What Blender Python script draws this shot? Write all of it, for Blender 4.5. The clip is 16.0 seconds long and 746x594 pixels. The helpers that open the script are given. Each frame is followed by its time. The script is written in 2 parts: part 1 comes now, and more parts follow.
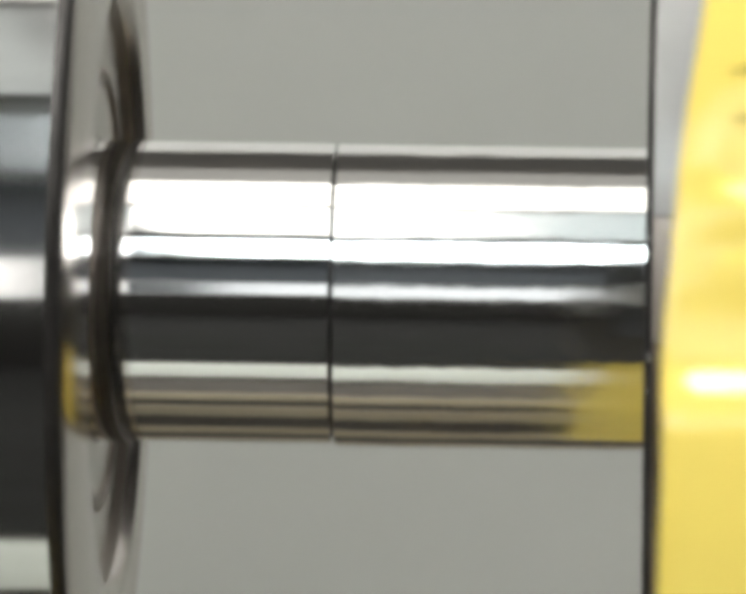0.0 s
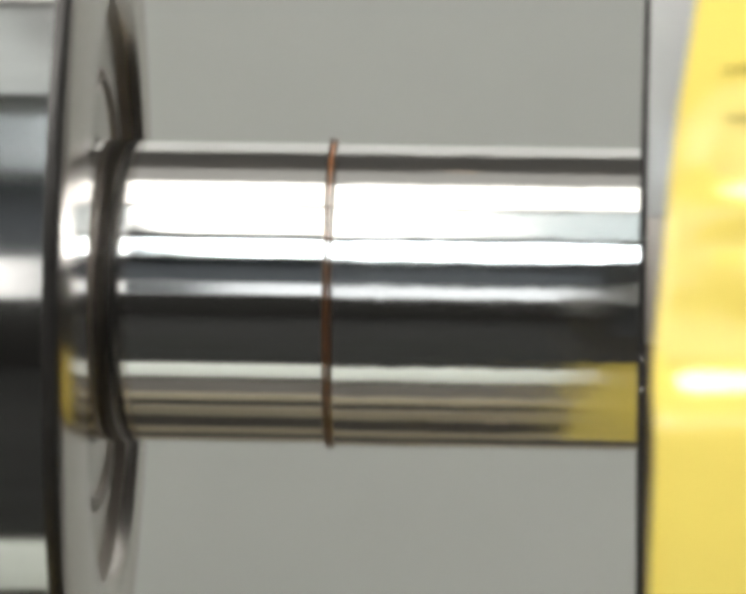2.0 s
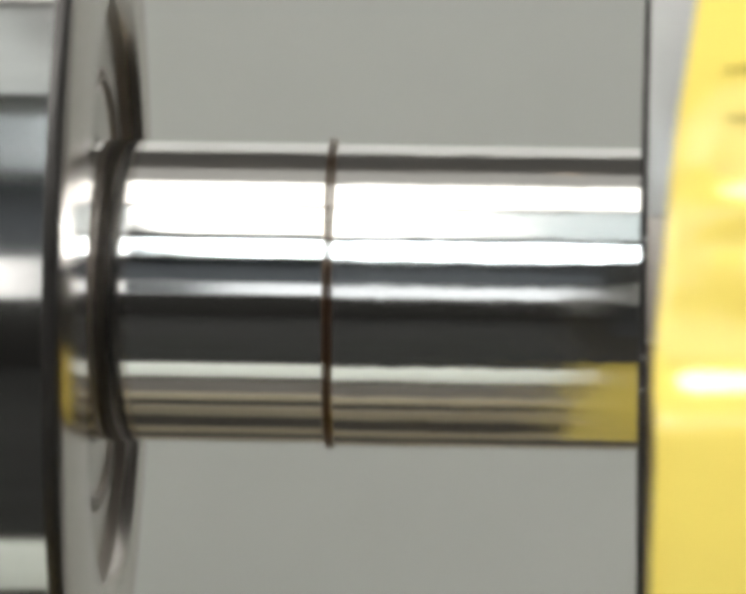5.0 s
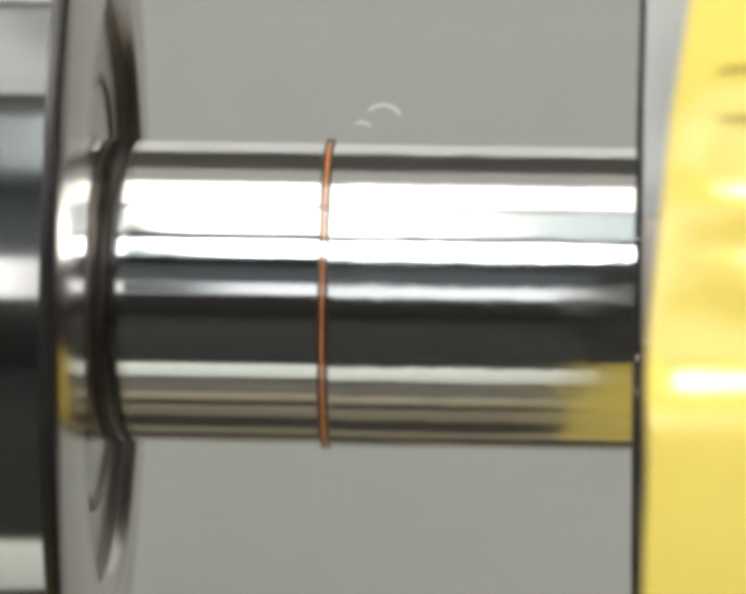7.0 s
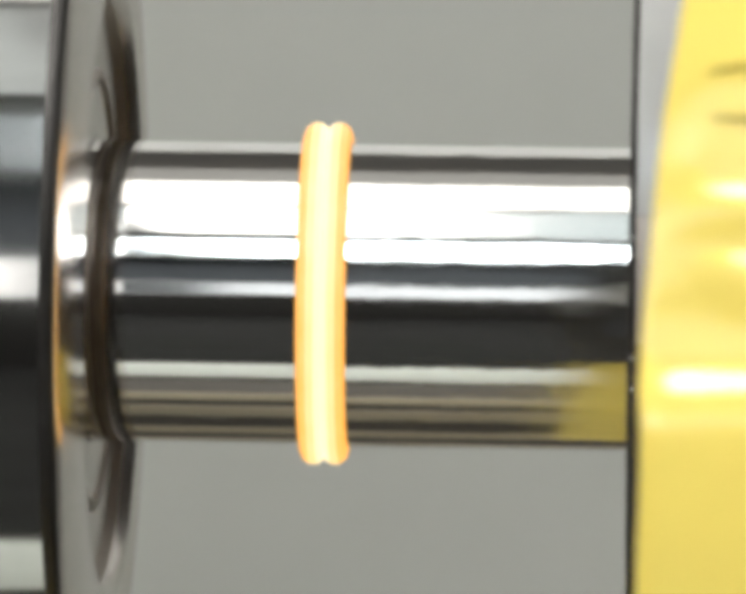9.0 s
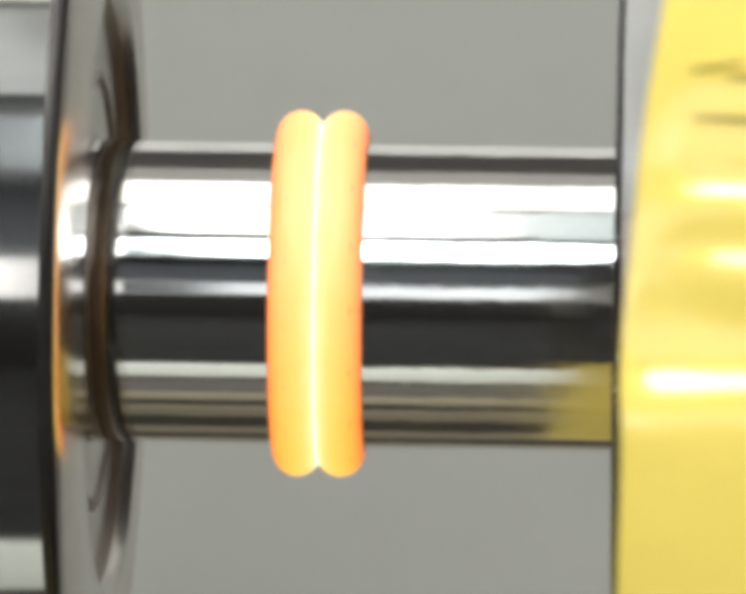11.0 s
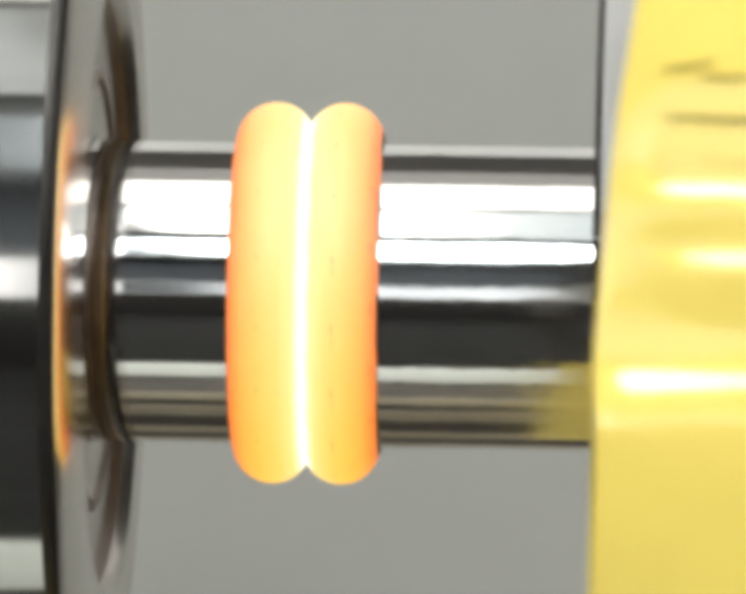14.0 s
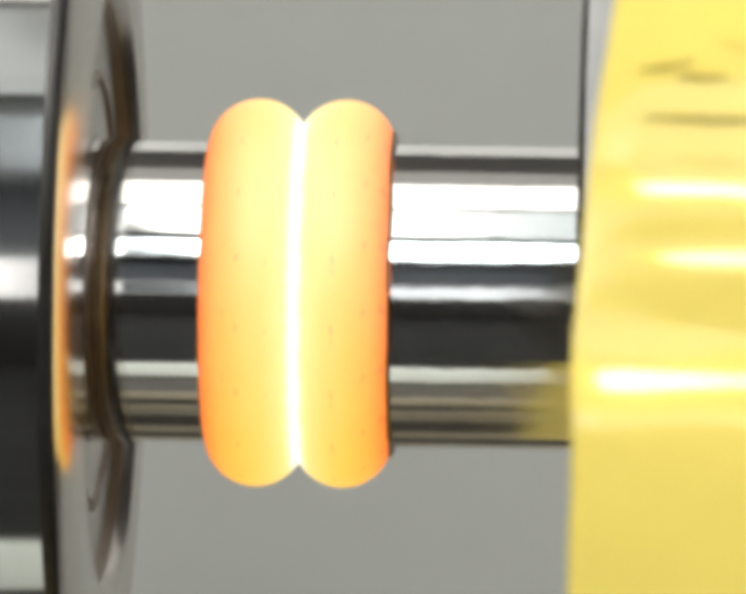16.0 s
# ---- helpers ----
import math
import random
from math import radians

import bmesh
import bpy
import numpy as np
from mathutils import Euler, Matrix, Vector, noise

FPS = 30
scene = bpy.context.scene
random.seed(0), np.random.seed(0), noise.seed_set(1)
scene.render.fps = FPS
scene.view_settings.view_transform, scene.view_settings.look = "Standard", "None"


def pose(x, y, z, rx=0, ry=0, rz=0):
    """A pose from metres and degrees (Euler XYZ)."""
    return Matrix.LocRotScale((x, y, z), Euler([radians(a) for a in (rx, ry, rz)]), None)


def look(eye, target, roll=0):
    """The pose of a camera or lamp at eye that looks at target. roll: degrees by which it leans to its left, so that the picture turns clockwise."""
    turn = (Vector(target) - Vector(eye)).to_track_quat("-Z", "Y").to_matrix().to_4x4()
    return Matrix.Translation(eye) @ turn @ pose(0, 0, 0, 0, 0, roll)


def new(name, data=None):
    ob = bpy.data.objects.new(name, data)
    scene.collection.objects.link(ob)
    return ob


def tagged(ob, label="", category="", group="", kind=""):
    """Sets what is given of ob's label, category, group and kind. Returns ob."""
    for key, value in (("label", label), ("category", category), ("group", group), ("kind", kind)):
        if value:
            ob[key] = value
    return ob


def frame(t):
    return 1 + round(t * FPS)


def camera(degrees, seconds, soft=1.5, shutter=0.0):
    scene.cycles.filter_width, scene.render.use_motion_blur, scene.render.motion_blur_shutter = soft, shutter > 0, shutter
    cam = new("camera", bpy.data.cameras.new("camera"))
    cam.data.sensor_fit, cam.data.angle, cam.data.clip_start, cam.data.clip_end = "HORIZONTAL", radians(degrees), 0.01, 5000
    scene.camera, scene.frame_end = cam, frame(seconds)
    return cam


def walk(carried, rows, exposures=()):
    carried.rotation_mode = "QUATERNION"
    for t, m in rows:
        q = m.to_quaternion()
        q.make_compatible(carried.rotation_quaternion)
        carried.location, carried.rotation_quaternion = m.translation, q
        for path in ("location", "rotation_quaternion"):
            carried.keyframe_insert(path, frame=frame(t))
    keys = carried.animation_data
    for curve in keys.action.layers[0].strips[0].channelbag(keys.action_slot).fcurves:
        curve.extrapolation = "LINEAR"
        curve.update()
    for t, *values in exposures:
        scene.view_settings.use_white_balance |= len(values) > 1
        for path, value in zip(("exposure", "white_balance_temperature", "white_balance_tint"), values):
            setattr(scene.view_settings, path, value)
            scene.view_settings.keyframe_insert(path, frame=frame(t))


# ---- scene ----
# Rotary friction welding of two bright steel bars; a fixed telephoto camera.
U = 8.01e-5                  # the plan's unit in metres: 314 units are the bar's radius
R = 314 * U                  # bar radius, 25 mm
D = 0.667                    # camera to bar axis
Z0 = 1.10                    # height of the bar axis above the floor


def X(u):
    """Place along the bar axis, in plan units, as metres."""
    return (u - 1040) * U


cam = camera(10.75, 16.0, soft=7.0)
EYE, AIM = (0, -D, Z0), (X(784), 0, Z0 - 6 * U)
walk(cam, [(0, look(EYE, AIM, 0.85)), (16.0, look(EYE, AIM, 0.85))])
cam.data.dof.use_dof, cam.data.dof.focus_distance, cam.data.dof.aperture_fstop = True, D - 0.02, 40

# ---- world and light ----
world = bpy.data.worlds.new("world")
scene.world = world
world.use_nodes = True
world.node_tree.nodes["Background"].inputs[0].default_value = (0.5, 0.55, 0.6, 1)
world.node_tree.nodes["Background"].inputs[1].default_value = 0.05
PANEL_STRENGTH = 2.9
FRONT_STRENGTH = 12
FILL_STRENGTH = 10.2
WINDOW_STRENGTH = 0.95


# ---- materials ----
def mat(name, colour, rough=0.5, metal=0.0, noise_scale=(40, 40, 40), vary=0.15, bump=0.0, bump_scale=None,
        rough_vary=0.1, emit=None, coat=0.0):
    m = bpy.data.materials.new(name)
    m.use_nodes = True
    nt = m.node_tree
    b = nt.nodes["Principled BSDF"]
    b.inputs["Metallic"].default_value = metal
    b.inputs["Coat Weight"].default_value = coat
    tc = nt.nodes.new("ShaderNodeTexCoord")

    def tex(scale, detail=4):
        mp = nt.nodes.new("ShaderNodeMapping")
        mp.inputs["Scale"].default_value = scale
        nt.links.new(tc.outputs["Object"], mp.inputs["Vector"])
        n = nt.nodes.new("ShaderNodeTexNoise")
        n.inputs["Scale"].default_value = 1.0
        n.inputs["Detail"].default_value = detail
        nt.links.new(mp.outputs[0], n.inputs["Vector"])
        return n.outputs["Fac"]

    fine, broad = tex(noise_scale), tex([s / 7 for s in noise_scale], 2)
    mix = nt.nodes.new("ShaderNodeMath")
    mix.operation = "MULTIPLY_ADD"
    nt.links.new(fine, mix.inputs[0])
    mix.inputs[1].default_value = 0.5
    half = nt.nodes.new("ShaderNodeMath")
    half.operation = "MULTIPLY"
    half.inputs[1].default_value = 0.5
    nt.links.new(broad, half.inputs[0])
    nt.links.new(half.outputs[0], mix.inputs[2])
    ramp = nt.nodes.new("ShaderNodeMapRange")
    ramp.inputs[1].default_value, ramp.inputs[2].default_value = 0.3, 0.7
    ramp.inputs[3].default_value, ramp.inputs[4].default_value = 1 - vary, 1 + vary
    nt.links.new(mix.outputs[0], ramp.inputs[0])
    scale = nt.nodes.new("ShaderNodeVectorMath")
    scale.operation = "SCALE"
    scale.inputs[0].default_value = colour
    nt.links.new(ramp.outputs[0], scale.inputs["Scale"])
    nt.links.new(scale.outputs[0], b.inputs["Base Color"])
    rr = nt.nodes.new("ShaderNodeMapRange")
    rr.inputs[1].default_value, rr.inputs[2].default_value = 0.3, 0.7
    rr.inputs[3].default_value, rr.inputs[4].default_value = rough * (1 - rough_vary), rough * (1 + rough_vary)
    nt.links.new(broad, rr.inputs[0])
    nt.links.new(rr.outputs[0], b.inputs["Roughness"])
    if bump:
        bp = nt.nodes.new("ShaderNodeBump")
        bp.inputs["Strength"].default_value = bump
        bp.inputs["Distance"].default_value = 0.0004
        nt.links.new(tex(bump_scale or noise_scale, 3), bp.inputs["Height"])
        nt.links.new(bp.outputs[0], b.inputs["Normal"])
    if emit:
        b.inputs["Emission Color"].default_value = (*emit[0], 1)
        b.inputs["Emission Strength"].default_value = emit[1]
    return m


def hot_mat(name, stops, strength, crust=0.0, uneven=14, skin=(0.12, 0.09, 0.08)):
    """Glowing steel: the heat falls off along the axis from the weld plane to the curled lip."""
    m = bpy.data.materials.new(name)
    m.use_nodes = True
    nt = m.node_tree
    b = nt.nodes["Principled BSDF"]
    b.inputs["Base Color"].default_value = (*skin, 1)
    b.inputs["Roughness"].default_value = 0.42
    tc = nt.nodes.new("ShaderNodeTexCoord")
    sep = nt.nodes.new("ShaderNodeSeparateXYZ")
    nt.links.new(tc.outputs["Object"], sep.inputs[0])
    ab = nt.nodes.new("ShaderNodeMath")
    ab.operation = "ABSOLUTE"
    nt.links.new(sep.outputs[0], ab.inputs[0])
    n = nt.nodes.new("ShaderNodeTexNoise")
    n.inputs["Scale"].default_value = 260
    n.inputs["Detail"].default_value = 3
    nt.links.new(tc.outputs["Object"], n.inputs["Vector"])
    sh = nt.nodes.new("ShaderNodeMath")
    sh.operation = "MULTIPLY_ADD"
    sh.inputs[1].default_value = uneven * U
    nt.links.new(n.outputs["Fac"], sh.inputs[0])
    nt.links.new(ab.outputs[0], sh.inputs[2])
    mr = nt.nodes.new("ShaderNodeMapRange")
    mr.inputs[1].default_value, mr.inputs[2].default_value = uneven / 2 * U, (uneven / 2 + 200) * U
    nt.links.new(sh.outputs[0], mr.inputs[0])
    ramp = nt.nodes.new("ShaderNodeValToRGB")
    el = ramp.color_ramp.elements
    el[0].position, el[0].color = stops[0][0], (*stops[0][1], 1)
    el[1].position, el[1].color = stops[-1][0], (*stops[-1][1], 1)
    for pos, c in stops[1:-1]:
        e = el.new(pos)
        e.color = (*c, 1)
    nt.links.new(mr.outputs[0], ramp.inputs[0])
    nt.links.new(ramp.outputs[0], b.inputs["Emission Color"])
    b.inputs["Emission Strength"].default_value = strength
    if crust:
        # flecks of cool scale on the skin
        mp = nt.nodes.new("ShaderNodeMapping")
        mp.inputs["Scale"].default_value = (900, 260, 260)
        nt.links.new(tc.outputs["Object"], mp.inputs["Vector"])
        v = nt.nodes.new("ShaderNodeTexNoise")
        v.inputs["Scale"].default_value = 1
        v.inputs["Detail"].default_value = 1
        nt.links.new(mp.outputs[0], v.inputs["Vector"])
        cr = nt.nodes.new("ShaderNodeMapRange")
        cr.inputs[1].default_value, cr.inputs[2].default_value = 0.70, 0.78
        cr.inputs[3].default_value, cr.inputs[4].default_value = strength, strength * (1 - crust)
        nt.links.new(v.outputs["Fac"], cr.inputs[0])
        nt.links.new(cr.outputs[0], b.inputs["Emission Strength"])
    return m


def along_axis(m, amount):
    """Fine turning marks round the x axis: the gloss spreads along the axis."""
    nt = m.node_tree
    b = nt.nodes["Principled BSDF"]
    t = nt.nodes.new("ShaderNodeTangent")
    t.direction_type, t.axis = "RADIAL", "X"
    nt.links.new(t.outputs[0], b.inputs["Tangent"])
    b.inputs["Anisotropic"].default_value = amount
    b.inputs["Anisotropic Rotation"].default_value = 0.25
    return m


STEEL_L = along_axis(mat("bright_turned_steel", (0.70, 0.70, 0.69), 0.065, 1, (6, 500, 500), 0.05, 0.03, (5, 160, 160), 0.25), 0.2)
STEEL_R = along_axis(mat("bright_drawn_steel", (0.70, 0.70, 0.69), 0.10, 1, (25, 500, 500), 0.08, 0.13, (110, 230, 230), 0.3), 0.6)
CHUCK = mat("ground_chuck_steel", (0.50, 0.50, 0.49), 0.085, 1, (20, 300, 300), 0.08, 0.03, (15, 300, 300), 0.2)
FACE = mat("turned_face_steel", (0.37, 0.33, 0.295), 0.42, 1, (120, 120, 120), 0.1, 0.02, (60, 60, 60), 0.15, coat=0.3)
FACE.node_tree.nodes["Principled BSDF"].inputs["Coat Roughness"].default_value = 0.12
FLANGE = mat("polished_flange_steel", (0.58, 0.54, 0.51), 0.2, 1, (120, 120, 120), 0.1, 0.05, (90, 90, 90), 0.25)
FACE_DARK = mat("brown_face_steel", (0.27, 0.235, 0.205), 0.40, 1, (120, 120, 120), 0.2, 0.03, (60, 60, 60), 0.2)
DARK = mat("blackened_steel", (0.045, 0.042, 0.04), 0.35, 0.6, (300, 300, 300), 0.3, 0.1, (300, 300, 300))
SILVER = mat("satin_silver_paint", (0.335, 0.33, 0.32), 0.24, 0, (120, 200, 200), 0.06, 0.04, (120, 200, 200), 0.2)
SILVER.node_tree.nodes["Principled BSDF"].inputs["Specular IOR Level"].default_value = 0.3
WARM_DARK = mat("brown_black_wall_paint", (0.02, 0.018, 0.016), 0.9, 0, (6, 6, 6), 0.2)
PALE_LINING = mat("pale_reflection_lining", (0.72, 0.73, 0.72), 0.9, 0, (300, 300, 300), 0.1)
YELLOW = mat("glossy_yellow_vinyl", (0.95, 0.74, 0.165), 0.11, 0, (60, 60, 60), 0.05, 0.10, (22, 60, 60), 0.3, coat=1.0)
CREASE = mat("olive_vinyl", (0.36, 0.25, 0.012), 0.6, 0, (200, 200, 200), 0.35, 0.1)
FAINT_MARK = mat("darker_yellow_vinyl", (0.86, 0.62, 0.10), 0.5, 0, (200, 200, 200), 0.2, 0.1)
SHELL_DARK = mat("dark_reflection_steel", (0.17, 0.14, 0.12), 0.38, 0.8, (200, 200, 200), 0.3, 0.1, (300, 300, 300))
SCALE = mat("brown_heat_scale", (0.15, 0.112, 0.075), 0.30, 0.9, (500, 500, 500), 0.4, 0.2, (700, 700, 700), emit=((0.6, 0.14, 0.02), 0.014))
GUARD = mat("grey_painted_panel", (0.308, 0.311, 0.288), 0.6, 0, (30, 30, 30), 0.03, 0.03, (200, 200, 200))
WALLM = mat("slate_painted_wall", (0.06, 0.066, 0.075), 0.7, 0, (6, 6, 6), 0.15)
CEIL = mat("grey_ceiling_paint", (0.34, 0.33, 0.31), 0.8, 0, (5, 5, 5), 0.15)
FLOOR = mat("dark_rubber_floor", (0.012, 0.0115, 0.010), 0.9, 0, (50, 50, 50), 0.25, 0.2)
PAINT = mat("grey_machine_paint", (0.10, 0.105, 0.11), 0.45, 0, (60, 60, 60), 0.12, 0.1, (300, 300, 300))
UNLIT_LINING = mat("unlit_inside_lining", (0.10, 0.095, 0.085), 0.8, 0, (80, 80, 80), 0.2)
BED = mat("brown_oiled_cast_iron", (0.09, 0.078, 0.065), 0.5, 0.1, (80, 80, 80), 0.25, 0.15)
RAIL = mat("tan_painted_slideway", (0.38, 0.325, 0.23), 0.5, 0.0, (20, 300, 300), 0.1)
TRAY = mat("cream_painted_tray", (0.55, 0.57, 0.52), 0.5, 0, (40, 40, 40), 0.06)
LAMP = mat("lamp_diffuser", (0.8, 0.8, 0.8), 0.6, emit=((1.0, 0.97, 0.91), PANEL_STRENGTH))
LAMP_MID = mat("neutral_lamp_diffuser", (0.8, 0.8, 0.8), 0.6, emit=((1.0, 0.985, 0.95), 0.3 * FRONT_STRENGTH))
LAMP_COOL = mat("cool_lamp_diffuser", (0.8, 0.8, 0.8), 0.6, emit=((0.88, 0.97, 1.0), FRONT_STRENGTH))
GLOW_DIM = mat("dim_glow_panel", (0.6, 0.6, 0.6), 0.6, emit=((0.86, 1.0, 1.0), 0.85))
LAMP_FILL = mat("added_fill_diffuser", (0.8, 0.8, 0.8), 0.6, emit=((1.0, 0.99, 0.95), FILL_STRENGTH))
GLOW_REAR = mat("rear_glow_panel", (0.6, 0.6, 0.6), 0.6, emit=((1.0, 0.96, 0.88), 0.42))
GLOW_DARK = mat("nearly_dark_glow_panel", (0.6, 0.58, 0.55), 0.6, emit=((1.0, 0.94, 0.84), 0.06))
GLOW_LOW = mat("low_glow_panel", (0.6, 0.6, 0.6), 0.6, emit=((0.95, 1.0, 0.95), 0.85))
GLOW_FAINT = mat("faint_glow_panel", (0.6, 0.6, 0.6), 0.6, emit=((0.85, 0.95, 1.0), 0.26))
PANE = mat("bright_daylight_pane", (0.5, 0.5, 0.5), 0.4, emit=((0.93, 0.97, 1.0), WINDOW_STRENGTH))
PANE_BOOST = mat("boosted_daylight_pane", (0.5, 0.5, 0.5), 0.4, emit=((1.0, 0.97, 0.93), 2.6 * WINDOW_STRENGTH))
FRAME = mat("white_window_frame", (0.7, 0.7, 0.68), 0.5)
HOT = hot_mat("hot_flash_steel", [(0.0, (1, 0.97, 0.82)), (0.045, (1, 0.94, 0.66)), (0.11, (1, 0.78, 0.25)), (0.3, (1, 0.65, 0.125)),
                                  (0.55, (1, 0.56, 0.07)), (0.76, (1, 0.45, 0.05)), (0.91, (1, 0.28, 0.03)), (1.0, (0.7, 0.12, 0.012))],
              1.12, 0.7, skin=(0.24, 0.20, 0.18))
HOT_EDGE = mat("cooling_torn_lip", (0.10, 0.05, 0.04), 0.6, 0.3, (900, 300, 300), 0.4, 0.5, (900, 400, 400), emit=((0.5, 0.07, 0.008), 0.35))
HOT_SMALL = hot_mat("hot_first_flash_steel", [(0.0, (1, 0.9, 0.58)), (0.12, (1, 0.8, 0.40)), (0.24, (1, 0.66, 0.22)), (0.36, (1, 0.46, 0.07)),
                                              (1.0, (0.9, 0.3, 0.03))], 1.2)
CORE = hot_mat("red_hot_weld_core", [(0.0, (1, 0.40, 0.14)), (0.015, (1, 0.25, 0.05)), (0.045, (0.8, 0.12, 0.01)), (1.0, (0.8, 0.12, 0.01))], 1.1, uneven=3)
FIRST = hot_mat("yellow_hot_first_metal", [(0.0, (1, 0.74, 0.30)), (0.018, (1, 0.60, 0.17)), (0.034, (1, 0.33, 0.05)), (0.05, (1, 0.20, 0.02)), (1.0, (1, 0.2, 0.02))],
                1.45, uneven=3)
SPARK = mat("spark", (0.5, 0.3, 0.2), 0.5, emit=((1, 0.82, 0.6), 1.3))
ASH = mat("pale_swarf", (0.75, 0.73, 0.68), 0.5, 0.3)


# ---- mesh helpers ----
def mesh_of(name, bm, material, smooth=True):
    bmesh.ops.recalc_face_normals(bm, faces=bm.faces)
    me = bpy.data.meshes.new(name)
    bm.to_mesh(me)
    bm.free()
    me.materials.append(material)
    if smooth:
        me.shade_smooth()
        me.set_sharp_from_angle(angle=radians(35))
    return me


def part(name, bm, material, parent=None, label="", smooth=True):
    ob = new(name, mesh_of(name, bm, material, smooth))
    ob.parent = parent
    return tagged(ob, label=label) if label else ob


def thing(name, m, label, category, group="", kind=""):
    ob = new(name)
    ob.empty_display_size = 0.01
    ob.matrix_world = m
    return tagged(ob, label, category, group, kind)


def turned(profile, n=128, start=0.0, end=360.0, closed=False):
    """A body turned about the x axis from (x, r) pairs in plan units; angle 0 points up, 90 away from the camera."""
    bm = bmesh.new()
    full = abs(end - start) >= 360
    steps = n if full else n + 1
    rings = []
    for i in range(steps):
        a = radians(start + (end - start) * i / n)
        rings.append([bm.verts.new((x * U, r * U * math.sin(a), r * U * math.cos(a))) for x, r in profile])
    m = len(profile)
    for i in range(n):
        a, b = rings[i], rings[(i + 1) % steps]
        for j in range(m if closed else m - 1):
            k = (j + 1) % m
            bm.faces.new((a[j], a[k], b[k], b[j]))
    if not full and closed:
        bm.faces.new(rings[0])
        bm.faces.new(list(reversed(rings[-1])))
    bmesh.ops.remove_doubles(bm, verts=bm.verts, dist=1e-7)
    return bm


def box(x0, x1, y0, y1, z0, z1, bevel=0.0):
    bm = bmesh.new()
    bmesh.ops.create_cube(bm, size=1)
    for v in bm.verts:
        v.co = ((x0 + x1) / 2 + v.co.x * (x1 - x0), (y0 + y1) / 2 + v.co.y * (y1 - y0), (z0 + z1) / 2 + v.co.z * (z1 - z0))
    if bevel:
        bmesh.ops.bevel(bm, geom=bm.edges[:], offset=bevel, segments=2, affect="EDGES", profile=0.5)
    return bm


def structure(name, bm, material, label, category):
    return tagged(part(name, bm, material), label, category, kind="structure")


# ---- the room ----
structure("floor", box(-3, 3, -3.5, 3, -0.1, 0), FLOOR, "dark rubber workshop floor under the welding machine", "floor")
structure("ceiling", box(-3, 3, -3.5, 3, 2.7, 2.8), CEIL, "grey painted workshop ceiling with bright light panels", "ceiling")
structure("wall_north", box(-3, 3, 3, 3.1, 0, 2.7), WALLM, "slate grey painted workshop wall", "wall")
structure("wall_east", box(3, 3.1, -3.6, 3.1, 0, 2.7), WALLM, "slate grey painted workshop wall", "wall")
structure("wall_west", box(-3.1, -3, -3.6, 3.1, 0, 2.7), WALLM, "slate grey painted workshop wall", "wall")
structure("wall_south_lower", box(-3, 3, -3.6, -3.5, 0, 0.98), WARM_DARK, "brown-black painted wall under a strip window", "wall")
structure("wall_south_upper", box(-3, 3, -3.6, -3.5, 1.55, 2.7), WALLM, "slate grey painted wall above a strip window", "wall")
win = thing("window_1", pose(0, -3.55, 1.265), "long low strip window with bright frosted daylight panes", "window", kind="structure")
for zf in (-0.27, 0.27):
    part("window_frame", box(-3, 3, -0.04, 0.06, zf - 0.015, zf + 0.015), FRAME, win)
# outer panes are boosted: left for the chuck's reflection, right to light the cover
for x0, x1 in ((-2.98, -1.6), (-1.56, -0.47), (-0.30, 0.6), (0.64, 2.98)):
    part("pane", box(x0, x1, -0.01, 0.0, -0.255, 0.255), PANE if x0 == -0.30 else PANE_BOOST, win, smooth=False)
# the wide dark mullion is added to darken the bar's left-hand reflection
for x0, x1, m in ((-1.6, -1.56, FRAME), (-0.47, -0.30, WALLM), (0.6, 0.64, FRAME)):
    part("mullion", box(x0, x1, -0.03, 0.04, -0.255, 0.255), m, win)


def light_panel(y0, y1, material, x0, x1, label="bright white rectangular ceiling light panel out of view, switched on"):
    t = thing("light_panel", pose((x0 + x1) / 2, (y0 + y1) / 2, 2.6), label, "ceiling light", "ceiling light panels")
    h, w = (y1 - y0) / 2, (x1 - x0) / 2
    part("diffuser", box(-w + 0.008, w - 0.008, -h, h, -0.10, -0.09), material, t, smooth=False)
    part("housing", box(-w, w, -h - 0.012, h + 0.012, -0.088, 0.1), FRAME, t)


# dim panels are added to shape the grey bands mirrored in bars and chucks
DIM = "dim rectangular glow panel added for its reflection in the steel"
light_panel(-0.54, 0.03, LAMP, -1.5, 1.5)
light_panel(0.05, 0.42, GLOW_REAR, -1.5, 1.5, DIM)
light_panel(0.45, 1.5, GLOW_DARK, -1.5, 1.5, "almost dark glow panel added for a band in the bar's reflection")
light_panel(-1.42, -0.62, LAMP_MID, -0.224, -0.01)
light_panel(-2.72, -1.72, LAMP_COOL, -0.27, 0.36)
light_panel(-1.42, -0.62, GLOW_LOW, -0.62, -0.25, DIM)
light_panel(-1.42, -0.62, GLOW_DIM, -0.005, 0.58, DIM)
light_panel(-2.72, -1.72, GLOW_FAINT, -0.66, -0.28, DIM)
light_panel(-2.72, -1.72, GLOW_DIM, 0.365, 0.58, DIM)
# added fill panels outside the bar's reflection; they brighten the cover
for x0, x1 in ((-1.58, -0.70), (0.62, 1.5)):
    light_panel(-1.42, -0.62, LAMP_FILL, x0, x1)
    light_panel(-2.72, -1.72, LAMP_FILL, x0, x1)

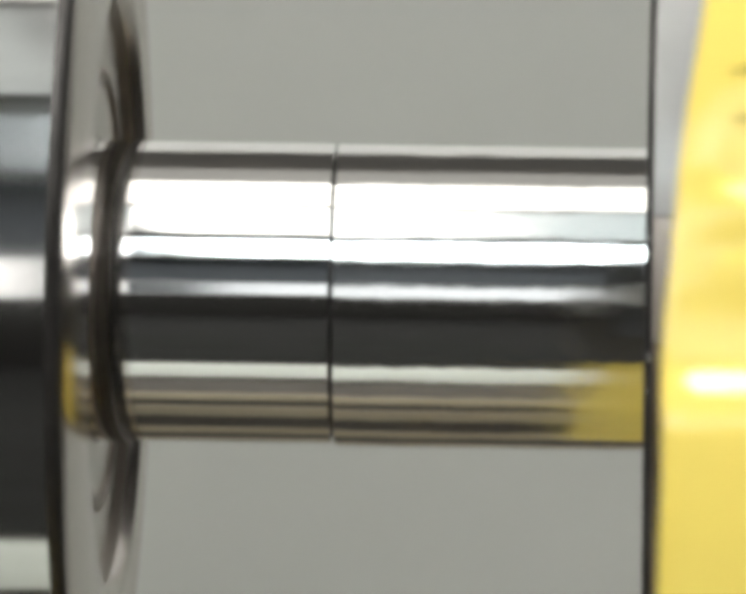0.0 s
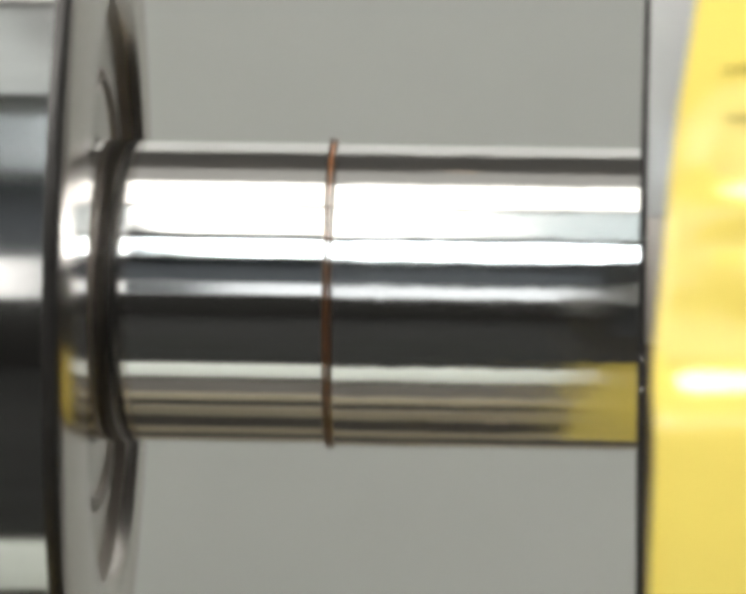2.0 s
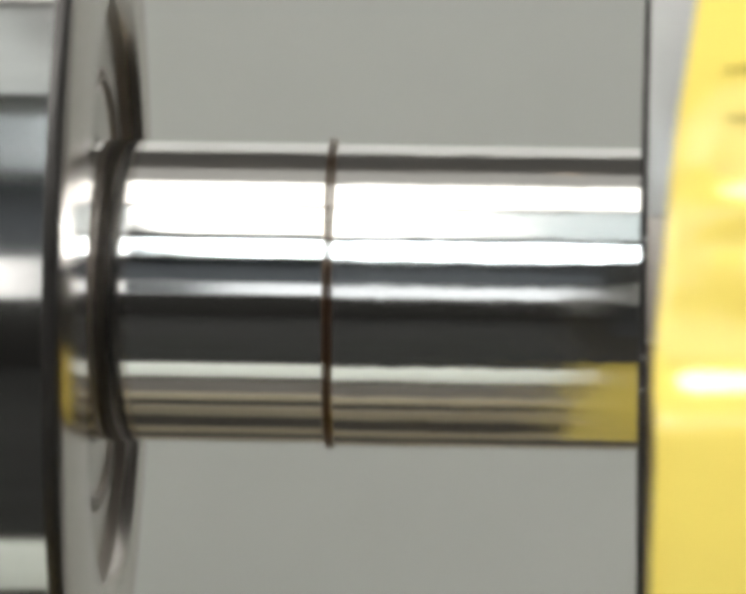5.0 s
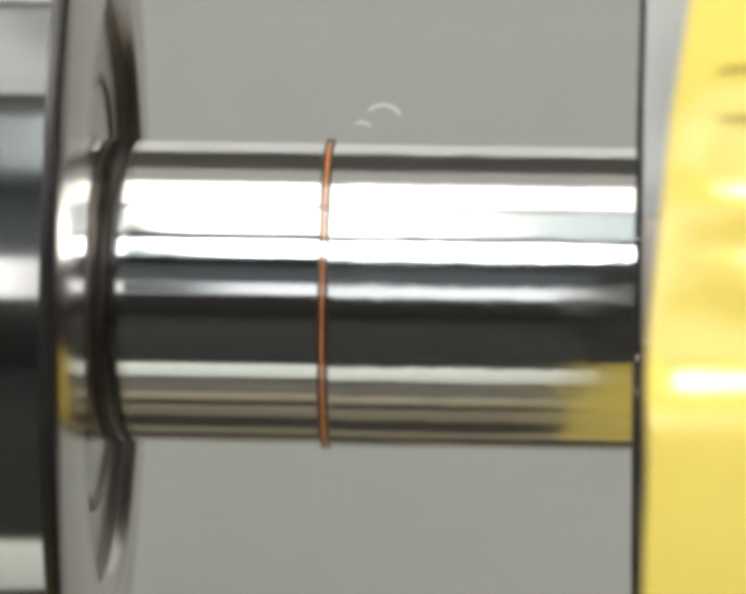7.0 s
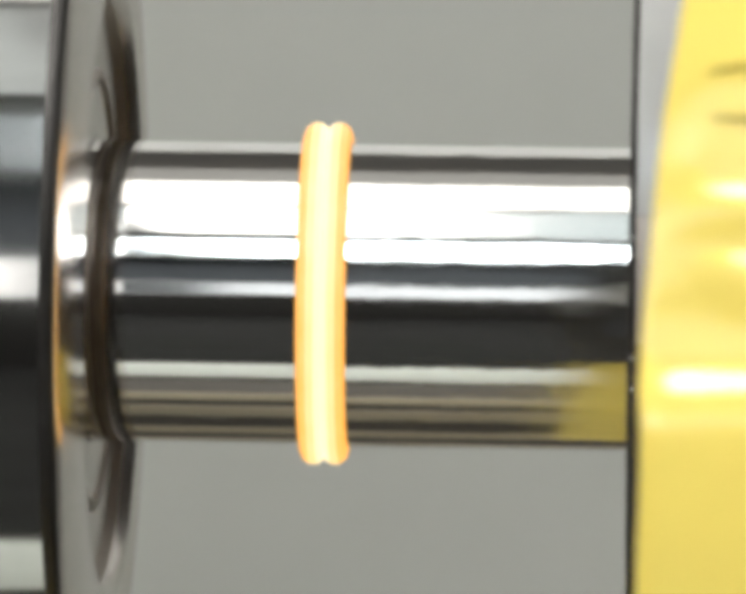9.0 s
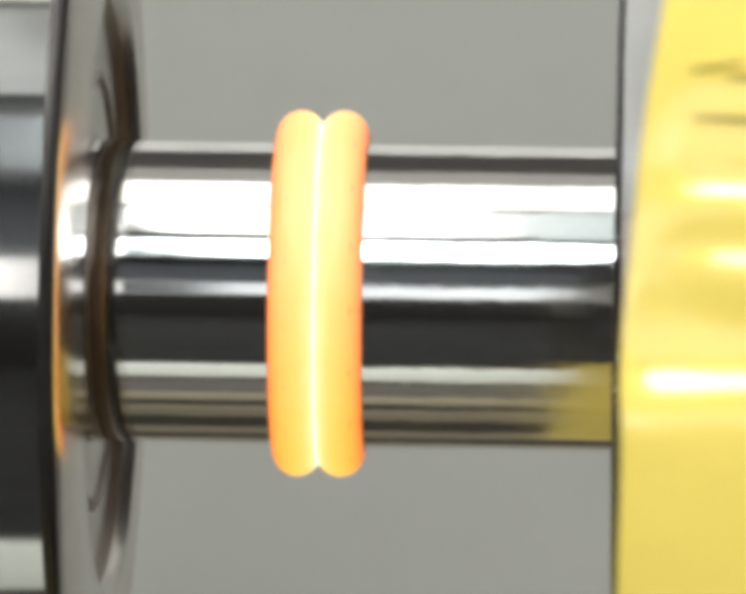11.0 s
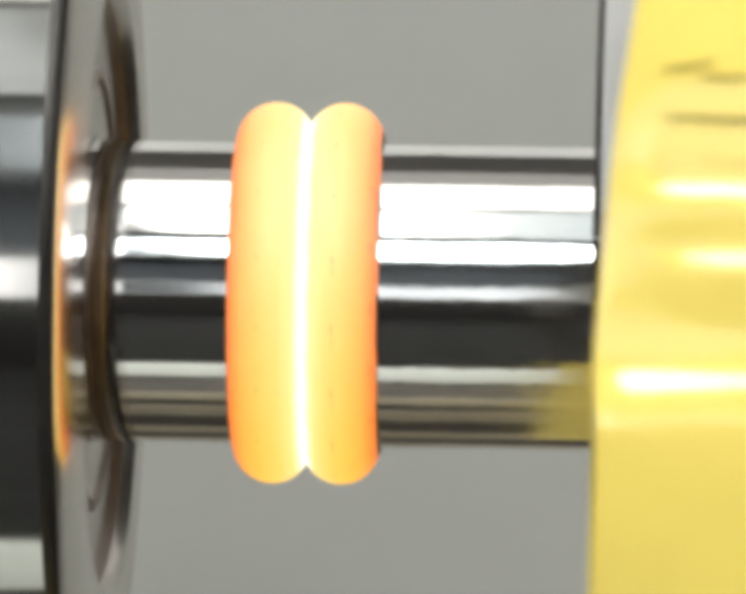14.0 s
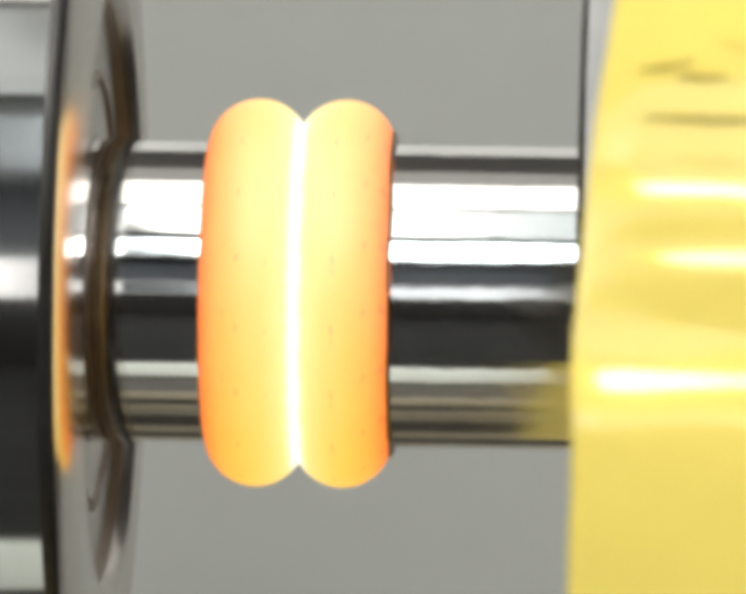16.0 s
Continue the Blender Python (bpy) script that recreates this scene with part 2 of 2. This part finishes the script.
# ---- the machine: rear guard, bed ----
guard = thing("rear_guard", pose(0, 0.62, 0), "plain light grey painted sheet metal guard behind the bars", "machine guard")
part("panel", box(-1.3, 1.3, 0, 0.02, 0.0, 1.30, 0.003), GUARD, guard)
# unseen white panel, added to reflect as a light strip along the bar
part("upper_panel", box(-1.3, 1.3, -0.004, 0.02, 1.302, 1.76, 0.003), FRAME, guard, "white upper panel added for the light strip along the bar's top")
part("flange", box(-1.3, 1.3, -0.02, 0.035, 1.761, 1.78, 0.003), GUARD, guard)
bed = thing("machine_bed", pose(0, 0, 0), "brown oily cast iron bed with ground steel slideways", "machine bed")
part("base", box(-0.9, 0.9, -0.24, 0.60, 0.0, Z0 - 0.315, 0.01), BED, bed)
for y0, y1 in ((-0.058, -0.0157), (0.0123, 0.082), (0.184, 0.28), (0.45, 0.58)):
    part("slideway", box(-0.88, 0.88, y0, y1, Z0 - 0.316, Z0 - 0.30, 0.002), RAIL, bed)
part("drip_edge", box(-0.9, 0.9, -0.222, -0.139, Z0 - 0.314, Z0 - 0.30, 0.003), TRAY, bed, "cream painted front edge")

head = thing("headstock", pose(X(-900), 0, Z0), "dark grey painted headstock that holds the spindle", "machine part")
part("housing", box(-0.30, -0.012, -0.12, 0.14, -0.318, 0.13, 0.012), PAINT, head)
part("spindle_collar", turned([(-170, 0), (-170, 700), (-160, 712), (4, 712), (4, 0)]), DARK, head)
slide_block = thing("carriage", pose(X(0), 0, Z0), "dark grey painted carriage that slides along the bed", "machine part")
part("housing", box(2330 * U, 2330 * U + 0.22, -0.12, 0.14, -0.302, 0.13, 0.012), PAINT, slide_block)
part("spigot", turned([(2298, 0), (2298, 600), (2335, 600), (2335, 0)]), DARK, slide_block)

# ---- the spinning chuck and its bar ----
chuck = thing("spindle_chuck", pose(X(0), 0, Z0), "large polished round steel spindle chuck gripping a bar", "chuck")
# profile from the rear to the front face
part("body", turned([(-900, 60), (-900, 990), (-890, 1002), (200, 1002), (205, 1002)]), CHUCK, chuck)
part("rim", turned([(205, 1001), (224, 994), (231, 986), (232, 978)]), DARK, chuck, "dark bevelled rim of the chuck")
part("flange_ring", turned([(229, 979), (231, 974), (240.5, 912), (248, 850), (251.5, 770), (252, 660), (251, 651)]), FLANGE, chuck, "polished sloping ring round the face")
part("inner_bevel", turned([(251, 652), (248, 646), (229, 624), (226, 622)]), FLANGE, chuck, "satin bevel inside the ring")
part("recess_wall", turned([(226, 622.5), (224, 620), (211, 607), (207, 603)]), FACE_DARK, chuck, "dark brown wall of the recess")
part("face_ring", turned([(207.5, 604), (206, 597), (206, 470), (205, 466)]), FLANGE, chuck, "turned flat floor of the recess")
part("collet_ring", turned([(205, 468), (213, 466), (217, 460), (218, 452), (217.5, 444), (215, 441), (208, 440)]), FACE_DARK, chuck, "bevelled dark brown ring round the collet")
part("collet_face", turned([(208.5, 441), (209, 335), (207, 321), (180, 319.5)]), FLANGE, chuck)

RL, RR = 317, 319             # radii of the two bars
bar_l = thing("spinning_bar", pose(X(0), 0, Z0), "bright polished round steel bar held in the spindle chuck", "steel bar", "welded bars")
part("shaft", turned([(60, 0), (60, RL), (701.5, RL), (703, RL - 1.5), (703, 0)], 160), STEEL_L, bar_l)
# dark disc fills the gap between the bars in place of its shade
part("gap_disc", turned([(702, 0), (702, 302), (711, 302), (711, 0)], 96), DARK, bar_l, "dark disc standing for the shade in the gap")

# ---- the pushed bar and its clamp ----
bar_r = thing("pushed_bar", pose(X(0), 0, Z0 - 3 * U), "bright polished round steel bar held in the sliding clamp", "steel bar", "welded bars")
part("shaft", turned([(710, 0), (710, RR - 1.5), (711.5, RR), (1700, RR), (1700, 0)], 160), STEEL_R, bar_r)
part("gap_disc", turned([(708.8, 0), (708.8, 296), (710.4, 296), (710.4, 0)], 64), DARK, bar_r, "dark disc standing for the shade in the gap")

clamp = thing("sliding_chuck", pose(X(0), 0, Z0), "round silver steel chuck that slides along the bed", "chuck")
part("body", turned([(1460, RR + 0.5), (1460, 860), (1468, 872), (2300, 872), (2300, 0)]), CHUCK, clamp)

def shell_part(profile, a0=226, a1=314):
    """A curved plate in front of the bar, bent about its own axis nearer the camera."""
    bm = turned(profile, 64, a0, a1, True)
    for v in bm.verts:
        v.co.x += 11 * U * (v.co.z / (560 * U)) ** 2
        v.co.y -= 647 * U
    return bm


SHELL = [(1309, 830), (1309, 852), (1312, 854.6), (1316, 855), (1330, 855), (2290, 855), (2300, 855), (2300, 830)]
# one polished shell, its reflected tones put into three materials, darker downwards
part("front_shell", shell_part(SHELL, 279.6, 314), SILVER, clamp, "curved satin silver shell")
part("middle_shell", shell_part(SHELL, 265, 279.4), FACE, clamp, "middle band of the shell, brownish reflection put into its steel")
part("lower_shell", shell_part(SHELL, 226, 264.8), SHELL_DARK, clamp, "lower shell, dark reflection put into its colour")
# linings added for the bar's reflection: dark zones, and a pale window band
LINING = [(1312, 822), (1312, 829), (2296, 829), (2296, 822)]
part("shell_lining", shell_part(LINING, 226, 263.8), PAINT, clamp, "dark lining added to keep the bar's reflection dark")
part("shell_lining", shell_part(LINING, 264, 287), PALE_LINING, clamp, "pale lining added for the window band reflected in the bar")
part("shell_lining", shell_part(LINING, 287.2, 314), PAINT, clamp, "dark lining added to keep the bar's reflection dark")
part("rim", shell_part([(1298, 832), (1298, 842), (1299.5, 846), (1306, 851), (1309.5, 852.5), (1309.5, 832)]), DARK, clamp, "dark bevelled edge of the shell")
part("shell_plate", turned([(2301, 700), (2301, 1500), (2325, 1500), (2325, 700)], 64, 244, 296, True), DARK, clamp)
for dz, da in ((100, 0), (73, 0), (-105, 0), (-160, 0)):
    bm = bmesh.new()
    bmesh.ops.create_uvsphere(bm, u_segments=10, v_segments=6, radius=4 * U)
    bmesh.ops.translate(bm, verts=bm.verts, vec=(1306 * U, -(647 + math.sqrt(851 ** 2 - dz ** 2)) * U, dz * U))
    part("metal_bead", bm, STEEL_L, clamp, "tiny bright metal bead stuck to the rim")

SLEEVE_R = 3020


def sleeve_edge(a):
    """Left edge of the yellow cover against the angle above the front, degrees."""
    s = min(1, max(0, (a + 2.5) / 10.5))
    low = min(1, max(0, (-a - 8) / 40))
    under = min(1, max(0, (-a - 50) / 60))
    return 1264 + 54 * s ** 1.6 + 34 * low - 45 * under + 1.2 * math.sin(a * 1.1)


def folds(a, x):
    """Height of the folds that run along the cover."""
    f = 0.0
    for a0, w, h, x0 in ((-2.1, 1.7, 29.0, 1256), (2.8, 0.85, 13.5, 1318), (1.05, 0.5, 10.0, 1345)):
        d = a - a0 + 0.0002 * (x - 1400)
        reach = (11.0 if d < 0 else 7.0) if h > 20 else 2.0
        f -= h * 0.5 * math.tanh(2.2 * d / w) * math.exp(-(d / reach) ** 2) * min(1, max(0, (x - x0) / 26))
    return f + 0.8 * math.sin(a * 0.9 + x * 0.01) + 0.4 * math.sin(a * 2.3 - x * 0.017)


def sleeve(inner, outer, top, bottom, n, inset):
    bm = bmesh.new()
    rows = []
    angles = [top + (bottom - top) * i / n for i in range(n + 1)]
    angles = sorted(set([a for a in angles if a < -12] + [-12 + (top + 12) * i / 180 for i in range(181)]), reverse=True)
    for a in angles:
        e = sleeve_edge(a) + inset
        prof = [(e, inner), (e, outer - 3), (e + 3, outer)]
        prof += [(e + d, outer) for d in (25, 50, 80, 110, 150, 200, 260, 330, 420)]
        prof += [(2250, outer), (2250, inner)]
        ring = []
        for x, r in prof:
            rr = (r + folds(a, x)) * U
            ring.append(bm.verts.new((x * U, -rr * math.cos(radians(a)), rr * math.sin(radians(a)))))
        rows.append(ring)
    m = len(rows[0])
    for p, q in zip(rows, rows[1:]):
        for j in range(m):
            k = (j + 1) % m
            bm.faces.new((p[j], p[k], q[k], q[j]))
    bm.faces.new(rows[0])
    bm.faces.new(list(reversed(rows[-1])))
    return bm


cover = thing("yellow_cover", pose(X(0), 0, Z0), "glossy creased yellow vinyl cover standing off the sliding chuck", "protective cover")
part("sheet", sleeve(SLEEVE_R - 4, SLEEVE_R, 9.6, -130, 150, 0), YELLOW, cover)
# dark lining puts the shade inside the cover into a colour
part("lining", sleeve(SLEEVE_R - 36, SLEEVE_R - 30, -5.8, -46, 60, 1), UNLIT_LINING, cover, "dark lining standing for the unlit inside of the cover")
# pale lining is added to carry the window band in the bar's reflection
part("upper_lining", sleeve(SLEEVE_R - 36, SLEEVE_R - 30, 9.3, -5.6, 60, 1), PALE_LINING, cover, "pale lining added for the window band reflected in the bar")
part("back_plate", turned([(2252, 1520), (2252, SLEEVE_R + 10), (2290, SLEEVE_R + 10), (2290, 1520)]), DARK, cover, "dark round plate that carries the sheet")


def crease(x0, x1, a, da, r=SLEEVE_R + 1):
    """A shallow fold lying along the cover."""
    bm = bmesh.new()
    n = 14
    rows = []
    for i in range(n + 1):
        f = i / n
        w = math.sin(math.pi * min(1, 0.08 + f * 0.9)) ** 0.6
        aa = a + da * f + 0.015 * math.sin(f * 9)
        ring = []
        for s, h in ((-1, -4), (-0.5, 2.2), (0.5, 2.2), (1, -4)):
            b = radians(aa + s * 0.11 * w)
            x = x0 + (x1 - x0) * f
            rr = (r + folds(aa, x) + h * w) * U
            ring.append(bm.verts.new((x * U, -rr * math.cos(b), rr * math.sin(b))))
        rows.append(ring)
    for i in range(n):
        for j in range(3):
            bm.faces.new((rows[i][j], rows[i][j + 1], rows[i + 1][j + 1], rows[i + 1][j]))
    return bm


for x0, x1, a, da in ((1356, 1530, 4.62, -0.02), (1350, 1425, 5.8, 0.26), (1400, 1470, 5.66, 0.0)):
    part("crease", crease(x0, x1, a, da), CREASE, cover, "dark olive fold in the vinyl")
for x0, x1, a, da in ((1342, 1366, 3.6, 0.0), (1385, 1500, 3.55, -0.1), (1450, 1540, 6.6, -0.2)):
    part("faint_mark", crease(x0, x1, a, da), FAINT_MARK, cover, "faint darker mark on the vinyl")

# ---- the flash of hot metal, in rigid plates ----
PHI = 18                      # plates round the bar


def plate(side, th0, th1, tube, axial, radial, thick):
    """One curved plate of a ring-shaped lobe: th along the lobe's round section, the rest round the bar."""
    bm = bmesh.new()
    nt, npn = 4, 5
    half = 180 / PHI + 0.25
    grid = []
    for lay in (0, 1):
        sheet = []
        for i in range(nt + 1):
            th = radians(th0 + (th1 - th0) * i / nt)
            q = tube - lay * thick
            x, r = side * (axial + q * math.cos(th)), radial + q * math.sin(th)
            sheet.append([bm.verts.new((x * U, r * U * math.sin(radians(p)), r * U * math.cos(radians(p))))
                          for p in (-half + 2 * half * k / npn for k in range(npn + 1))])
        grid.append(sheet)
    for i in range(nt):
        for k in range(npn):
            for lay in (0, 1):
                g = grid[lay]
                bm.faces.new((g[i][k], g[i][k + 1], g[i + 1][k + 1], g[i + 1][k]))
    for i in range(nt):
        for k in (0, npn):
            bm.faces.new((grid[0][i][k], grid[0][i + 1][k], grid[1][i + 1][k], grid[1][i][k]))
    for k in range(npn):
        for i in (0, nt):
            bm.faces.new((grid[0][i][k], grid[0][i][k + 1], grid[1][i][k + 1], grid[1][i][k]))
    return bm


# seconds, plan place of the weld plane
SEAM = [(0, 707), (1.0, 705), (1.4, 700), (3.5, 699.5), (6.6, 699), (7.0, 691), (8.0, 689), (9.0, 687), (10.2, 681), (11.5, 673),
        (12.5, 665), (13.5, 657), (14.5, 648), (15.0, 643), (15.45, 637), (16.0, 636.5)]
# seconds, tube radius, axial offset and radius of the lobe's centre
BIG = (106, 92, 304)
BIG_ROWS = [(0, 10, 12, 230), (8.6, 10, 12, 230), (9.8, 30, 28, 300), (10.3, 41, 38, 326), (11.5, 53, 49, 332), (12.5, 62, 58, 327), (13.5, 74, 68, 322),
            (14.5, 89, 80, 315), (15.0, 97, 86, 310), (15.45, 104, 93, 303), (16.0, 105, 94, 302)]
SMALL = (44, 38, 326)
SMALL_ROWS = [(0, 4, 5, 270), (7.8, 4, 5, 285), (8.02, 5, 5, 298), (8.2, 11, 9, 321), (8.4, 14.5, 12, 326), (8.6, 18, 16, 329), (9.0, 25, 23, 333), (9.6, 33, 30, 332),
              (10.2, 36, 33, 318), (11.5, 38, 34, 300), (16.0, 38, 34, 300)]
HIDDEN = 262
flashes, plates = [], []


def build_flash(side):
    t = thing("weld_flash", pose(X(SEAM[0][1]), 0, Z0),
              "glowing yellow-orange curled ring of hot steel " + ("on the spinning bar" if side < 0 else "on the pushed bar"),
              "weld flash", "weld flash rings")
    for (tube, axial, radial), rows, count, lo, hi, material, thick in ((BIG, BIG_ROWS, 12, -22, 168, HOT, 10), (SMALL, SMALL_ROWS, 5, -20, 168, HOT_SMALL, 6)):
        step = (hi - lo) / count
        for j in range(count):
            th = lo + step * (j + 0.5)
            me = mesh_of("flash_plate", plate(side, th - step / 2 - 1, th + step / 2 + 1, tube, axial, radial, thick), HOT_EDGE if j == 0 and material == HOT else material)
            for k in range(PHI):
                ob = new("flash_plate", me)
                ob.parent = t
                plates.append((ob, side, th, k * 360 / PHI, (tube, axial, radial), rows))
    flashes.append(t)
    return t


for side in (-1, 1):
    build_flash(side)


def ring_piece(profile, half):
    """A short closed piece of a ring round the bar, from (x, r) pairs."""
    return turned(profile, 5, -half, half, True)


seam_ring = thing("weld_bead", pose(X(SEAM[0][1]), 0, Z0), "thin raised ring of metal squeezed out at the joint", "weld bead")
bead_parts = []
first_me = mesh_of("hot_segment", ring_piece([(-9, 284), (-9, 318), (-6, 327), (0, 331), (6, 327), (9, 318), (9, 284)], 180 / PHI + 0.2), FIRST)
core_me = mesh_of("core_segment", ring_piece([(-10, 284), (-10, 318), (-7, 326), (0, 330), (7, 326), (10, 318), (10, 284)], 180 / PHI + 0.2), CORE)
lip_me = {}
for side in (-1, 1):
    lip_me[side] = mesh_of("lip_segment", ring_piece([(side * x, r) for x, r in ((-1, 290), (0, 324), (2, 328), (5, 327), (7.5, 321), (8, 290))], 180 / PHI + 0.2), SCALE)
for k in range(PHI):
    ob = new("core_segment", core_me)
    ob.parent = seam_ring
    ob["label"] = "red-hot core ring segment"
    bead_parts.append((ob, 0, k * 360 / PHI))
    ob = new("hot_segment", first_me)
    ob.parent = seam_ring
    ob["label"] = "yellow-hot metal of the first contact"
    bead_parts.append((ob, 2, k * 360 / PHI))
    for side in (-1, 1):
        ob = new("lip_segment", lip_me[side])
        ob.parent = seam_ring
        ob["label"] = "dull brown scaled lip segment"
        bead_parts.append((ob, side, k * 360 / PHI))
# seconds, radial shift and outward axial shift
FIRST_ROWS = [(0, -60, 0), (1.1, -60, 0), (1.22, -6, 0), (1.32, 0, 0), (1.6, -1, 0), (1.72, -8, 0), (1.95, -22, 0), (3.0, -60, 0), (7.6, -40, 0), (7.85, -8, 0), (8.0, -2, 0), (8.3, 0, 0), (8.7, -20, 0), (16.0, -70, 0)]
CORE_ROWS = [(0, -60, 0), (1.4, -60, 0), (1.7, -4, 0), (1.9, -10, 0), (2.4, -26, 0), (3.2, -40, 0), (6.7, -40, 0), (7.0, -12, 0),
             (7.7, -10, 0), (8.0, -2, 0), (8.4, -10, 0), (9.0, -20, 0), (16.0, -30, 0)]
LIP_ROWS = [(0, -45, 0), (1.15, -45, 0), (1.35, -14, 0), (1.6, -10, 0), (1.9, 0, 2.5), (6.6, 0, 2.8), (7.0, 0, 3.0), (7.7, 0, 3.6), (8.1, -3, 8),
            (8.4, -10, 18), (8.6, -8, 26), (9.0, -4, 38), (11.5, 8, 84), (13.5, 12, 122), (14.5, 15, 144), (15.45, 18, 168), (16.0, 18, 170)]


# ---- sparks and swarf ----
def streak(points, width, material, name, label, category):
    cu = bpy.data.curves.new(name, "CURVE")
    cu.dimensions, cu.bevel_depth, cu.bevel_resolution = "3D", width * U, 1
    for line in points:
        sp = cu.splines.new("POLY")
        sp.points.add(len(line) - 1)
        for p, (x, z) in zip(sp.points, line):
            p.co = (x * U, 0, z * U, 1)
            p.radius = 1.0
        sp.points[-1].radius = sp.points[0].radius = 0.3
    src = new(name, cu)
    me = bpy.data.meshes.new_from_object(src.evaluated_get(bpy.context.evaluated_depsgraph_get()))
    bpy.data.objects.remove(src)
    me.materials.clear()
    me.materials.append(material)
    return tagged(new(name, me), label, category)


def burst(seed, n, size):
    rnd = random.Random(seed)
    lines = []
    for _ in range(n):
        a = rnd.uniform(0, 2 * math.pi)
        l = size * rnd.uniform(0.4, 1)
        bend = rnd.uniform(-0.6, 0.6)
        lines.append([(l * f * math.cos(a + bend * f), l * f * math.sin(a + bend * f)) for f in (0.1, 0.4, 0.7, 1.0)])
    return lines


sparks = [streak(burst(3, 9, 55), 1.6, SPARK, "spark_burst", "pale orange branching spark flying off the joint", "spark"),
          streak(burst(8, 7, 48), 1.6, SPARK, "spark_burst", "pale orange branching spark flying off the joint", "spark")]
sparks.append(streak(burst(21, 8, 42), 1.8, ASH, "swarf_burst", "small pale burst of swarf thrown under the joint", "swarf"))
sparks.append(streak([[(-107, -107), (-84, -78), (-48, -42), (0, 0)], [(-12, -8), (-40, 8), (-72, 34)]], 1.3, ASH, "spark_streak", "thin pale spark trail under the joint", "spark"))
arc = [(30 * math.cos(radians(a)) * 1.15, 26 * math.sin(radians(a))) for a in range(150, 9, -14)]
swarf = streak([arc], 2.6, ASH, "swarf_curl", "tiny pale curl of metal thrown off the joint", "swarf")
puff = streak([[(-18, -3), (-6, 5), (8, 3), (18, -6)]], 2.4, ASH, "swarf_curl", "tiny pale curl of metal thrown off the joint", "swarf")


# ---- what moves ----
def motions():
    left = [(0, 0), (1.0, 0), (1.4, -4), (6.6, -5), (7.0, -10), (9.0, -11), (16.0, -12)]
    for ob in (chuck, bar_l):
        walk(ob, [(t, pose(X(s), 0, Z0)) for t, s in left])
    slide = [(0, 0), (0.6, 0), (1.0, -2.7), (1.4, -11), (2.0, -11), (3.0, -10), (6.6, -10), (7.0, -19), (8.0, -21.7), (8.5, -24), (9.0, -29), (10.2, -44),
             (11.5, -61), (12.5, -73), (13.5, -85), (14.5, -99), (15.0, -110), (15.45, -119), (16.0, -120)]
    for ob, dz in ((clamp, 0), (cover, 0), (slide_block, 0), (bar_r, -3)):
        walk(ob, [(t, pose(X(s), 0, Z0 + dz * U)) for t, s in slide])
    for ob in (*flashes, seam_ring):
        walk(ob, [(t, pose(X(s), 0, Z0)) for t, s in SEAM])
    for ob, side, th, phi, (tube, axial, radial), rows in plates:
        c, s, p = math.cos(radians(th)), math.sin(radians(th)), radians(phi)
        keys = []
        for t, a, b, r in rows:
            dx = side * (b * (0.94 if side > 0 and t > 11 else 1) - axial + (a - tube) * c)
            dr = r - radial + (a - tube) * s
            keys.append((t, pose(dx * U, dr * U * math.sin(p), dr * U * math.cos(p), -phi)))
        walk(ob, keys)
    for ob, side, phi in bead_parts:
        p = radians(phi)
        rows = {0: CORE_ROWS, 2: FIRST_ROWS}.get(side, LIP_ROWS)
        # the torn lip runs uneven on the pushed side and stays under the curl on the other
        f = (0.9 if side < 0 else 1.092 + 0.012 * math.sin(phi * 1.7) + 0.008 * math.sin(phi * 4.1)) if side in (-1, 1) else 0
        walk(ob, [(t, pose((side * dx * f * U) if f else 0, dr * U * math.sin(p), dr * U * math.cos(p), -phi)) for t, dr, dx in rows])
    for ob, rows in ((sparks[0], [(0, 700, 100), (1.05, 700, 250), (1.12, 735, 400), (1.2, 780, 430), (1.4, 900, 800), (16, 1400, 900)]),
                     (sparks[1], [(0, 700, -100), (1.1, 700, -250), (1.2, 835, -385), (1.35, 1000, -800), (16, 1400, -900)]),
                     (sparks[2], [(0, 690, -100), (7.35, 690, -250), (7.5, 668, -440), (7.6, 676, -428), (7.75, 640, -800), (16, 600, -900)]),
                     (sparks[3], [(0, 690, -100), (7.9, 685, -250), (8.0, 642, -348), (8.15, 520, -600), (16, 400, -900)]),
                     (swarf, [(0, 700, 60), (6.8, 697, 240), (6.9, 741, 450), (7.0, 800, 372), (7.1, 900, 560), (7.3, 1000, 800), (16, 1400, 900)]),
                     (puff, [(0, 700, 40), (6.9, 700, 240), (7.0, 757, 356), (7.1, 693, 425), (7.25, 690, 800), (16, 1400, 900)])):
        walk(ob, [(t, pose(X(x), 0, Z0 + z * U)) for t, x, z in rows])


motions()
